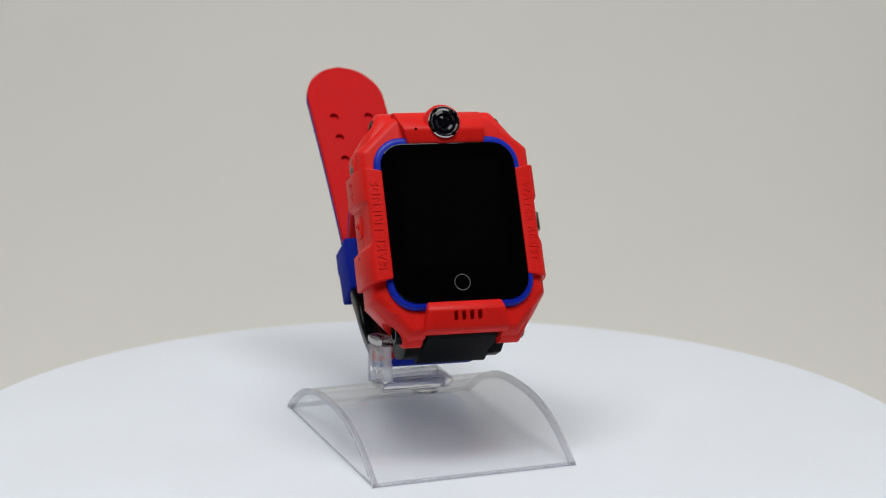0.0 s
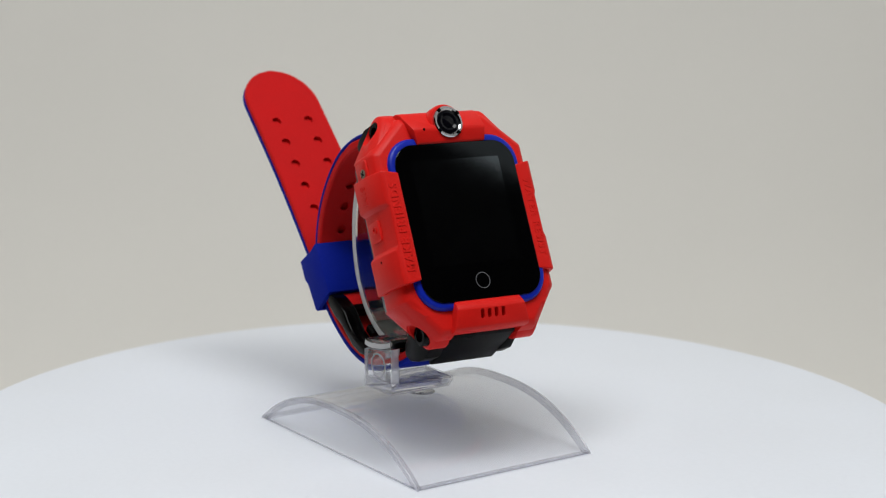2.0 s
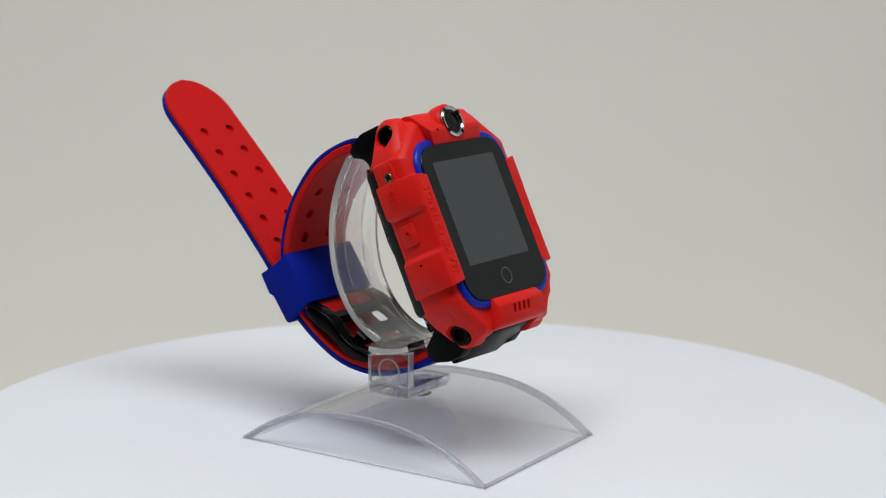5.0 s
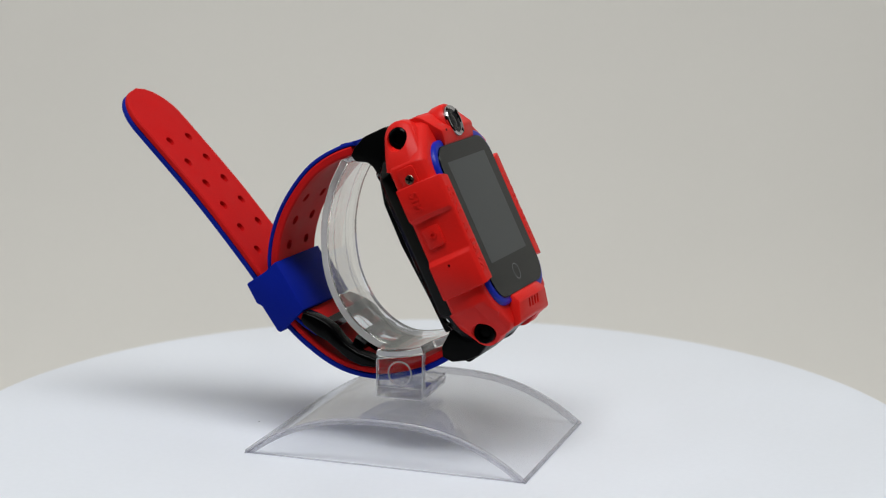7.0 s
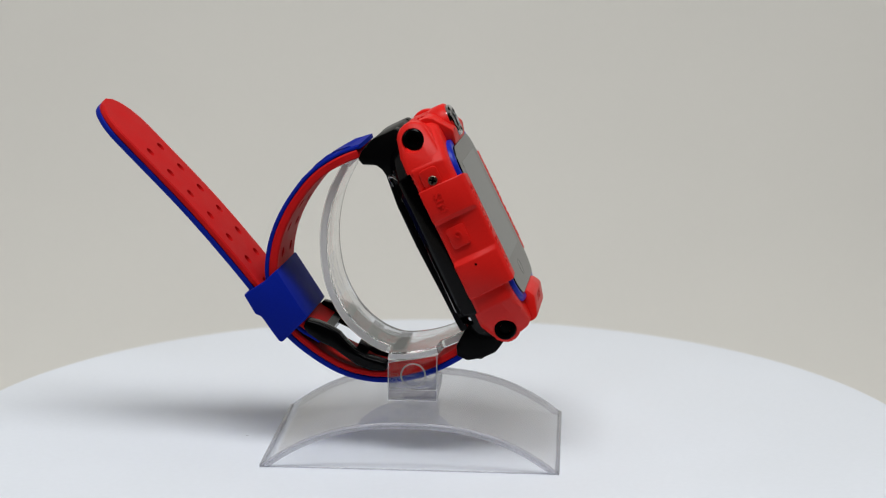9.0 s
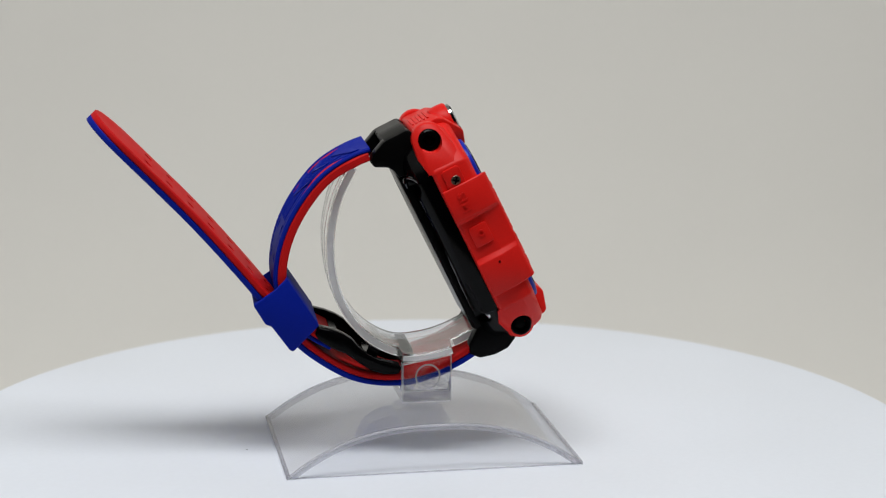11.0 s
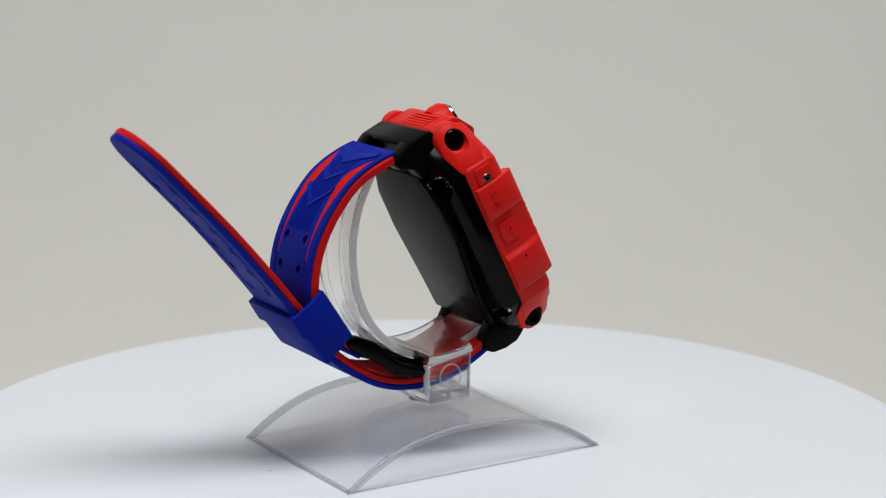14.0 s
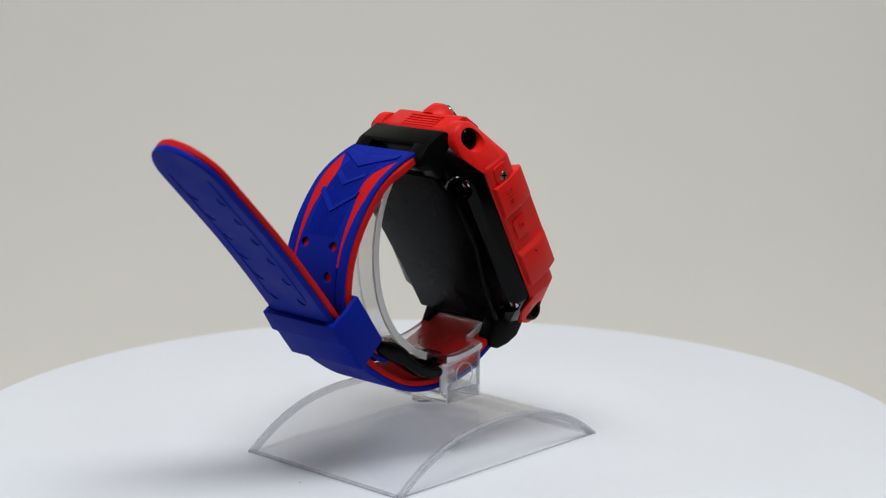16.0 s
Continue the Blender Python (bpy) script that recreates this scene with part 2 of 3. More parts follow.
def hull(points):
    """The convex solid round a set of points."""
    bm = bmesh.new()
    for q in points:
        bm.verts.new(q)
    bmesh.ops.convex_hull(bm, input=bm.verts)
    loose = [v for v in bm.verts if not v.link_faces]
    bmesh.ops.delete(bm, geom=loose, context="VERTS")
    bmesh.ops.dissolve_limit(bm, angle_limit=radians(2), verts=bm.verts, edges=bm.edges)
    return bm


def plane_at(origin, right, up):
    """A matrix whose x runs along right and y along up."""
    x = Vector(right).normalized()
    z = x.cross(Vector(up)).normalized()
    y = z.cross(x)
    m = Matrix((x, y, z)).transposed().to_4x4()
    m.translation = origin
    return m


# ---- the setting: photo tent and the dark room round it ----


def sheet(name, profile, x0, x1, thick, mat, label, waves=0.0, fold=0.0):
    """A hanging sheet: a (y, z) profile in metres swept along x, with thickness. fold: how steeply the cloth falls back beyond a slanting crease."""
    bm = bmesh.new()
    n = 96
    pts = [Vector(q) for q in profile]
    loops = []
    for k in range(n + 1):
        x = x0 + (x1 - x0) * k / n
        top, bot = [], []
        for i, q in enumerate(pts):
            d = (pts[min(i + 1, len(pts) - 1)] - pts[max(i - 1, 0)]).normalized()
            nv = Vector((-d.y, d.x))
            w = waves * noise.noise(Vector((x * 5, q.x * 5, q.y * 4))) * min(1, max(0, q.y * 8))
            past = (x - 0.105 - 1.47 * (q.y + 0.02)) / 0.02
            w -= fold * 0.02 * math.log1p(math.exp(min(past, 30))) * min(1, max(0, (q.y + 0.03) * 25))
            top.append((x, q.x + nv.x * w, q.y + nv.y * w))
            bot.append((x, q.x + nv.x * (w - thick), q.y + nv.y * (w - thick)))
        loops.append(top + bot[::-1])
    loft(bm, loops)
    bm.transform(Matrix.Scale(1 / MM, 4))
    ob = part(name, bm, mat, smooth=60)
    return tagged(ob, label, "backdrop", kind="structure")


FLOOR_Z = -0.034
sweep = [(-0.20, FLOOR_Z + 0.002)] + [(0.18 * k / 6 - 0.02, FLOOR_Z + 0.002) for k in range(7)]
sweep += [(0.16 + 0.30 * math.sin(radians(a)), FLOOR_Z + 0.002 + 0.30 * (1 - math.cos(radians(a)))) for a in range(6, 91, 6)]
sweep += [(0.46, 0.27 + 0.06 * k) for k in range(1, 8)]
sheet("backdrop", sweep, -0.46, 0.46, 0.0015, FABRIC, "seamless off-white fabric backdrop sweeping up behind the turntable", waves=0.006, fold=0.14)


def slab(name, lo, hi, mat, label, category):
    bm = bmesh.new()
    bmesh.ops.create_cube(bm, size=1)
    c, s = (Vector(lo) + Vector(hi)) / 2, Vector(hi) - Vector(lo)
    bm.transform(Matrix.Translation(c) @ Matrix.Diagonal((*s, 1)))
    bm.transform(Matrix.Scale(1 / MM, 4))
    return tagged(part(name, bm, mat), label, category, kind="structure")


def tent_side(name, x0, x1):
    """A fabric side whose front edge leans forward towards the top."""
    z0, z1 = FLOOR_Z / MM, 700.0
    bm = bmesh.new()
    loft(bm, [[(x / MM, y, z) for y, z in ((74.0, z0), (470.0, z0), (470.0, z1), (-293.0, z1))] for x in (x0, x1)])
    tagged(part(name, bm, TENT_SIDE), "plain white fabric side of the photo tent", "tent wall", kind="structure")


tent_side("wall_tent_left", -0.475, -0.462)
tent_side("wall_tent_right", 0.462, 0.475)
slab("ceiling_tent", (-0.475, -0.31, 0.702), (0.475, 0.47, 0.712), TENT_SIDE, "plain white fabric roof of the photo tent", "tent roof")
slab("floor", (-0.9, -1.1, FLOOR_Z - 0.05), (0.9, 0.8, FLOOR_Z), DARK_ROOM, "plain black tabletop under the photo tent", "tabletop")
slab("wall_north", (-0.9, 0.8, FLOOR_Z - 0.05), (0.9, 0.85, 1.0), DARK_ROOM, "plain black studio wall", "wall")
slab("wall_south", (-0.9, -1.15, FLOOR_Z - 0.05), (0.9, -1.1, 1.0), DARK_ROOM, "plain black studio wall", "wall")
slab("wall_west", (-0.95, -1.15, FLOOR_Z - 0.05), (-0.9, 0.85, 1.0), DARK_ROOM, "plain black studio wall", "wall")
slab("wall_east", (0.9, -1.15, FLOOR_Z - 0.05), (0.95, 0.85, 1.0), DARK_ROOM, "plain black studio wall", "wall")
slab("ceiling", (-0.95, -1.15, 1.0), (0.95, 0.85, 1.05), DARK_ROOM, "plain black studio ceiling", "ceiling")

# ---- turntable ----
R_DISC = 119.6
SPECKS = ((-44.3, 1.8, 0.05),)


def make_turntable():
    e = thing("turntable", Matrix.Identity(4), "white glossy round turntable disc turning slowly", "turntable")
    prof = [(R_DISC - 2.0, -12)] + [(R_DISC - 2.0 + 2.0 * math.sin(radians(a)), -10 - 2.0 * math.cos(radians(a))) for a in range(0, 91, 15)]
    prof += [(R_DISC - 2.0 + 2.0 * math.cos(radians(a)), -2 + 2.0 * math.sin(radians(a))) for a in range(0, 91, 15)]
    prof += [(R_DISC * 0.6, 0.0)]
    part("platter", turned(prof, (0, 0, 0), seg=160), PLATTER, e, smooth=40)
    for x, y, z in SPECKS:
        bm = bmesh.new()
        bmesh.ops.create_icosphere(bm, subdivisions=1, radius=0.17)
        bm.transform(Matrix.Translation((x, y, z)) @ Matrix.Diagonal((1.4, 0.8, 0.4, 1)))
        part("dust_speck", bm, BLACK_MATT, e)
    foot = turned([(60, -32), (78, -32), (80, -30), (80, -16.5), (78, -15), (10, -15), (10, -12.2), (9, -12.2)], (0, 0, 0), seg=96)
    part("motor_base", foot, PLATTER, e, "plain white round motor housing", smooth=40)
    return e


# ---- clear stand ----
STAND = Matrix.Translation((-0.0038, -0.0005, 0)) @ pose(0, 0, 0, 0, 0, -4.15)
WATCH = Matrix(((0.12136, -0.43694, 0.89126, 0.0135071), (0.99244, 0.07022, -0.10071, -0.0011469), (-0.01858, 0.89674, 0.44216, 0.0552075), (0, 0, 0, 1)))
RING_PATH = [(24.6, -24.8), (19.2, -31.4), (11.6, -37.0), (2.2, -40.5), (-6.2, -40.8), (-13.1, -38.7), (-18.6, -34.4), (-21.3, -28.4), (-22.4, -22.6), (-22.5, -16.8)]
WATCH_MM = Matrix.Translation(WATCH.translation / MM) @ WATCH.to_3x3().to_4x4()
STAND_MM = Matrix.Translation(STAND.translation / MM) @ STAND.to_3x3().to_4x4()


def make_stand():
    e = thing("display_stand", STAND, "clear acrylic display stand with an arched base and a C-shaped holder", "display stand")
    # arched foot
    hx, rise, wall, half = 33.8, 10.9, 1.2, 24.2
    outer, inner = [], []
    n = 40
    for k in range(n + 1):
        x = -hx + 2 * hx * k / n
        outer.append((x, 0.15 + rise * (1 - abs(x / hx) ** 2.5)))
        xi = x * (hx - 1.9) / hx
        inner.append((xi, max(rise - wall, 0) * (1 - abs(xi / (hx - 1.9)) ** 2.5)))
    cut = 1.1
    bm = bmesh.new()
    loft(bm, [[(x, y, z) for x, z in outer + inner[::-1]] for y in (-half + cut, half - cut)])
    part("base", bm, SHELL, e, smooth=50)
    for k in (-1, 1):
        bm = bmesh.new()
        loft(bm, [[(x, y, z) for x, z in outer + inner[::-1]] for y in sorted((k * half, k * (half - cut + 0.02)))])
        part("base_edge", bm, SHELL_EDGE, e, "cloudy cut edge", smooth=50)
        if k < 0:
            foot = [(-hx + 2, 0.1), (hx - 2, 0.1), (hx - 2, 0.3), (-hx + 2, 0.3)]
            bm = bmesh.new()
            loft(bm, [[(x, y, z) for x, z in foot] for y in (-half - 0.05, -half + 0.4)])
            part("base_edge", bm, SHELL_EDGE, e, "cloudy cut edge", smooth=50)
        # pale line painting the highlight where the arch edge catches the lamp
        bm = bmesh.new()
        loops = []
        for x, z in outer:
            loops.append([(x, k * half + 0.28 * math.cos(radians(q)), z - 0.1 + 0.28 * math.sin(radians(q))) for q in range(0, 360, 60)])
        loft(bm, loops)
        part("edge_highlight", bm, GLINT_AND_MARK, e, "pale line standing for the highlight along the edge", smooth=70)
        side = [(k * (hx + 0.1), 0.1), (k * (hx + 0.1), 0.7), (k * (hx - 0.7), 0.9), (k * (hx - 1.0), 0.1)]
        bm = bmesh.new()
        loft(bm, [[(x, y, z) for x, z in side] for y in (-half, half)])
        part("base_edge", soften(bm, 0.2, 2), SHELL_EDGE, e, "cloudy cut edge", smooth=50)
    # round pin between the foot and the holder
    part("pin", turned([(3.2, 10.85), (2.7, 11.2), (2.6, 12.0), (3.1, 12.6)], (0, 0, 0), seg=32), ACRYLIC, e)
    # holder: lower plate and upright cheek, whose top leans with the ring
    def outline(top):
        return [(-12.3, 13.0), (3.9, 13.0), (5.0, 14.2), (5.0, 15.2), (-10.1, 15.2), (-10.1, top), (-12.3, top)]
    ends = ((-5.75, 21.9), (5.4, 23.8))
    bm = bmesh.new()
    loft(bm, [[(x, y, z) for y, z in outline(top)] for x, top in ends])
    soften(bm, 0.6, 3)
    part("bracket", bm, ACRYLIC_BLOCK, e)
    # thin pale rods paint the bright highlights on the bracket's edges
    rods = []
    corners = [Vector((x, y, z)) for x, top in ends for y, z in outline(top)]
    m = 7
    pairs = [(i, i + m) for i in range(m) if i != 5] + [(o + i, o + (i + 1) % m) for o in (0, m) for i in range(m)]
    for i, j in pairs:
        p, q = corners[i], corners[j]
        d = (q - p).normalized()
        x = d.orthogonal().normalized()
        y = d.cross(x)
        rod = bmesh.new()
        loft(rod, [[tuple(c + 0.11 * (x * math.cos(k * math.pi / 3) + y * math.sin(k * math.pi / 3))) for k in range(6)] for c in (p, q)])
        rods.append(rod)
    part("edge_highlight", join(*rods), GLINT_AND_MARK, e, "pale line standing for the highlight along the edge", smooth=70)
    # added pale strips: light piped out at the cheek's sides, put into colour
    for x, top in ends:
        k = 1 if x > 0 else -1
        side = prism("u", [(-12.1, 15.6), (-10.3, 15.6), (-10.3, top), (-12.1, top)], *sorted((x, x + k * 0.12)))
        part("bracket_edge_light", side, GLINT_AND_MARK, e, "pale strip standing for light in the cut edge")
    part("moulding_mark", hoop([(2.6, -0.12), (2.95, -0.12), (2.95, 0.12), (2.6, 0.12)], (0, 0, 0), "v", 32), GLINT_AND_MARK, e, transform=Matrix.Translation((0, -12.35, 19.0)))
    # C-shaped ring inside the watch, with a tab over the cheek
    path = smooth_path(RING_PATH, 0.6)
    length = path[1]
    to_stand = STAND_MM.inverted() @ WATCH_MM

    def run_at(n):
        """How far along the lower run of the ring the depth n lies."""
        k = min(range(len(path[0]) // 2, len(path[0])), key=lambda i: abs(path[0][i].y - n))
        return length * k / (len(path[0]) - 1)
    t0, t1 = run_at(-34.2), run_at(-23.2)

    def near(s):
        return -13.3 if t0 <= s <= t1 else -7.6
    part("holder_ring", band(path, -1, near, lambda s: 9.0, -1.0, 1.0, edge=0.3), ACRYLIC, e, smooth=30, transform=to_stand)
    # whitened strips paint the light that the clear band pipes to its near edge
    for lo, hi, half_h, s0, s1 in ((-7.78, -7.62, 0.75, 0.0, t0 - 0.7), (-13.48, -13.32, 0.55, t0, t1), (-7.78, -7.62, 0.75, t1 + 0.7, length)):
        strip = band(path, -1, lambda s: lo, lambda s: hi, -half_h, half_h, s0=s0, s1=s1, edge=0.04)
        part("ring_edge_light", strip, EDGE_LIGHT, e, "whitened strip standing for light gathered in the cut edge", transform=to_stand)
    for u in (-2.6, 4.0):
        rib = band(path, -1, lambda s: u - 0.3, lambda s: u + 0.3, -1.12, -0.98, s0=2.0, s1=length - 1.0, edge=0.08)
        part("ring_ridge", rib, ACRYLIC, e, transform=to_stand)
    return e


# ---- the watch ----
UPPER = [(25.6, -15.5), (26.6, -23.4), (25.9, -30.9), (22.9, -37.9), (18.6, -44.1), (13.4, -48.8), (7.8, -51.7), (2.0, -51.9), (-4.0, -50.2), (-9.0, -47.0)]
LOWER = [(-24.9, -16.0), (-25.7, -23.0), (-25.5, -29.0), (-24.0, -35.9), (-21.2, -41.5), (-17.4, -46.0), (-12.2, -49.7), (-6.0, -52.8), (0.5, -54.6), (6.3, -55.6), (16.8, -57.9), (31.2, -61.6), (47.9, -66.8), (61.5, -71.2)]
OCT = [(20.5, 17.5), (11.6, 25.6), (-11.6, 25.6), (-20.5, 17.5), (-20.5, -17.2), (-13.0, -26.2), (13.0, -26.2), (20.5, -17.2)]


def make_case(e):
    # red shell with sloping shoulders
    bm = bmesh.new()
    levels = ((0.5, -10.1), (0.0, -9.5), (0.0, -3.8), (0.6, -1.9), (1.8, -1.0))
    loft(bm, [lift(inset(OCT, d), n) for d, n in levels])
    soften(bm, 0.5, 2, over=20)
    sockets = []
    for v in (23.7, -24.0):
        for k in (-1, 1):
            a, b = sorted((k * 13.2, k * 25.0))
            sockets.append(turned([(2.65, a), (2.65, b)], (0, v, -6.6), "u", 28))
    sockets.append(prism("v", [(-9.1, -12.0), (8.9, -12.0), (8.9, 2.0), (-9.1, 2.0)], -32.0, -24.9))
    bm = carve(bm, join(*sockets))
    case = part("case_shell", bm, RED, e)
    # solid corners that swell round the hinge pins
    for v, n0, r, top in ((23.6, -6.9, 3.9, 1), (-23.9, -6.8, 3.4, -1)):
        for s in (-1, 1):
            ring = [(v + r * math.cos(radians(a)), n0 + r * math.sin(radians(a))) for a in range(0, 360, 15)]
            pts = [(s * u, q, max(n, -10.8)) for q, n in ring for u in (10.2 if top > 0 else 9.2, 13.1 if s * top > 0 else 13.9)]
            pts += [(s * 16.4, top * 20.9, -11.3), (s * 20.4, top * 17.2, -10.5), (s * 20.45, top * 17.3, -4.2), (s * 19.3, top * 16.6, -1.7), (s * 16.0, top * 14.5, -1.2)]
            pts += [(s * 10.2, 22.0, -1.1), (s * 10.4, 26.0, -4.0)] if top > 0 else [(s * 9.3, -20.8, -0.9), (s * 9.3, -25.0, -3.4), (s * 16.3, -20.6, -1.1), (s * 18.6, -18.5, -1.9)]
            body = soften(hull(pts), 0.45, 2, over=20)
            socket = turned([(2.62, 13.0), (2.62, 26.0)] if s > 0 else [(2.62, -26.0), (2.62, -13.0)], (0, v, n0), "u", 32)
            part("bolt_lobe", carve(body, socket), RED, case)
            bolt = hoop([(2.45, 0.0), (2.45, 0.5), (2.15, 0.8), (1.45, 0.8), (1.3, 0.5), (1.3, -2.0), (2.4, -2.0)], (0, 0, 0), "u", 32)
            flip = Matrix.Translation((s * 14.4, v, n0)) @ (Matrix.Identity(4) if s > 0 else Matrix.Rotation(math.pi, 4, "Z"))
            pin = part("hinge_pin", bolt, BLACK_GLOSS, e, "black round hinge pin end", transform=flip)
            part("pin_socket", turned([(1.35, -0.8), (1.35, -0.1), (0.9, 0.0)], (0, 0, 0), "u", 6), BLACK_MATT, pin, transform=flip)
    # black frame and back lid
    bm = bmesh.new()
    loft(bm, [lift(inset(OCT, d), n) for d, n in ((1.0, -9.4), (0.9, -10.2), (1.7, -13.2), (3.2, -14.7), (5.2, -15.4))])
    soften(bm, 0.35, 2, over=20)
    pits = []
    for s in (-1, 1):
        pits.append(turned([(3.2, -22.0), (3.0, -15.0), (2.6, -12.4)], (s * 15.6, 15.5, 0), "n", 32))
        pits.append(turned([(2.2, -22.0), (2.0, -12.3)], (s * 16.4, -17.6, 0), "n", 28))
    part("back_frame", carve(bm, join(*pits)), BLACK_GLOSS, e, "glossy black back frame")
    bm = bmesh.new()
    loft(bm, [lift(inset([(15.2, 11.6), (10.8, 19.6), (-10.8, 19.6), (-15.2, 11.6), (-15.6, 1.5), (-13.4, -12.0), (-12.6, -20.8), (12.6, -20.8), (13.4, -12.0), (15.6, 1.5)], d), n) for d, n in ((0.2, -14.6), (0.0, -16.3), (0.3, -16.75), (0.8, -16.9))])
    soften(bm, 0.3, 2, over=20)
    part("back_lid", bm, BACK_LID, e, "glossy dark back lid")
    for v, u in ((-17.6, 16.4), (15.4, 15.6)):
        for s in (-1, 1):
            part("lid_screw", turned([(0.2, -12.0), (1.25, -12.0), (1.25, -12.75), (0.9, -13.0), (0.5, -12.8)], (s * u, v, 0), "n", 20), CHROME, e)
    for s in (-1, 1):
        rim = hoop([(2.95 + 0.42 * math.cos(radians(q)), 0.4 * math.sin(radians(q))) for q in range(0, 360, 40)], (0, 0, 0), "n", 40)
        part("screw_recess", rim, BLACK_SHINE, e, "shiny rim of the screw recess", transform=Matrix.Translation((s * 15.0, 15.5, -14.4)) @ Matrix.Rotation(radians(-s * 30), 4, "Y") @ Matrix.Rotation(radians(-12), 4, "X"))
    return case


def make_screen(e):
    # blue bezel frame, black glass, display and home ring
    bm = bmesh.new()
    loft(bm, [lift(rrect(17.3 - d, 20.1 - d, 6.8 - d, 0, -0.2, 9), n) for d, n in ((0.0, -2.2), (0.0, -0.7), (0.25, -0.2), (0.7, 0.0), (1.6, -0.05), (1.8, -0.5))])
    part("bezel", bm, BLUE, e, "bright blue bezel round the screen", smooth=40)
    bm = bmesh.new()
    loft(bm, [lift(rrect(15.9 - d, 18.4 - d, 5.2 - d, 0, -0.2, 9), n) for d, n in ((0.0, -0.6), (0.0, 0.2), (0.04, 0.27), (0.14, 0.3))])
    screen = part("screen", bm, GLASS_BLACK, e, "black glass touch screen, switched off", smooth=8)
    bm = bmesh.new()
    loft(bm, [lift(rrect(11.8, 12.3, 0.3, -0.1, 2.0, 3), n) for n in (0.22, 0.32)])
    part("display", bm, DISPLAY, screen, "dark grey display area")
    part("home_ring", hoop([(1.72, 0.28), (1.88, 0.28), (1.88, 0.325), (1.72, 0.325)], (0.05, -14.4, 0), "n", 40), RING_GREY, screen, "thin grey home button ring")


def make_guards(e):
    # raised side guards with lettering
    low = [(15.9, -1.2), (15.9, 0.8), (16.3, 1.05), (19.3, 0.85), (19.75, 0.5), (19.9, -0.7), (20.45, -3.6), (20.5, -9.9), (19.0, -9.9), (19.0, -2.0)]
    high = [(15.9, -1.2), (15.9, 0.8), (16.3, 1.05), (19.45, 0.85), (20.3, 0.2), (21.0, -1.6), (21.55, -4.0), (21.65, -9.9), (19.0, -9.9), (19.0, -2.0)]

    def guard_block(rows, s, drop):
        """The guard between the given stations: where along it, and how far it swells there."""
        bm = bmesh.new()
        loops = []
        for v, f in rows:
            lean = 0.22 if v > 11 else (0.16 if v < -11 else 0.0)
            loops.append([(s * (a + (c - a) * f), v + math.copysign(lean, v) * (a - 15.9), b + (d - b) * f - (drop if b > -5 else 0)) for (a, b), (c, d) in zip(low, high)])
        loft(bm, loops)
        return soften(bm, 0.3, 2, over=30)
    for s in (-1, 1):
        name = "side_guard"
        g = part(name, guard_block(((-12.9, 0.85), (-12.6, 1.0), (-5.6, 1.0), (-4.5, 0.0), (4.5, 0.0), (5.4, 1.0), (11.6, 1.0), (11.9, 0.85)), s, 0.75 if s > 0 else 0.0), RED, e)
        if s < 0:
            m = plane_at((s * 17.95, -0.6, 0.92), (0, 1, 0), (-1, 0, -0.06))
            part("lettering", lettering("MAKE FRIENDS", 2.75, 0.17, m, 20.4), RED, g, "raised words MAKE FRIENDS")
            m = plane_at((s * 21.58, 8.9, -6.5), (0, -1, 0), (0, 0, 1))
            part("lettering", lettering("SIM", 2.7, 0.14, m), RED, g, "raised word SIM")
            flap = prism("u", rrect(2.4, 2.1, 0.5, 0.4, -6.2, 3), -20.95, -20.2, 0.2)
            k = part("side_button", flap, RED, e, "red rectangular side button")
            part("button_mark", hoop([(0.45, 0.0), (0.8, 0.0), (0.8, 0.3), (0.45, 0.3)], (0, 0, 0), "u", 20), RED, k, transform=Matrix.Translation((-21.2, 0.8, -6.0)))
            part("microphone_hole", turned([(0.1, -0.04), (0.26, -0.04), (0.26, 0.1), (0.2, 0.1)], (0, 0, 0), "u", 14), BLACK, e, transform=Matrix.Translation((-21.62, -6.8, -5.2)))
            plate = prism("u", rrect(2.3, 2.1, 0.8, 14.7, -6.1, 4), -20.95, -19.9, 0.25)
            p = part("screw_plate", plate, RED, e)
            part("screw", turned([(0.5, 0.35), (1.12, 0.35), (1.12, 0.02), (1.0, -0.12), (0.7, -0.16)], (0, 0, 0), "u", 24), STEEL, p, "small steel cross-head screw", transform=Matrix.Translation((-20.95, 14.0, -5.9)))
            slot = join(prism("u", [(-0.8, -0.17), (0.8, -0.17), (0.8, 0.17), (-0.8, 0.17)], -0.2, -0.05), prism("u", [(-0.17, -0.8), (0.17, -0.8), (0.17, 0.8), (-0.17, 0.8)], -0.19, -0.05))
            part("screw_slot", slot, BLACK, p, transform=Matrix.Translation((-20.95, 14.0, -5.9)) @ Matrix.Rotation(radians(35), 4, "X"))
        else:
            m = plane_at((s * 17.95, -0.7, 0.18), (0, -1, 0), (1, 0, -0.06))
            part("lettering", lettering("WATER RESIST", 2.6, 0.12, m, 18.8), RED, g, "raised words along the guard")
            key = prism("u", rrect(2.3, 1.5, 0.6, 0.3, -5.6, 4), 20.4, 21.9, 0.3)
            part("power_key", key, STEEL, e, "small metal power key")


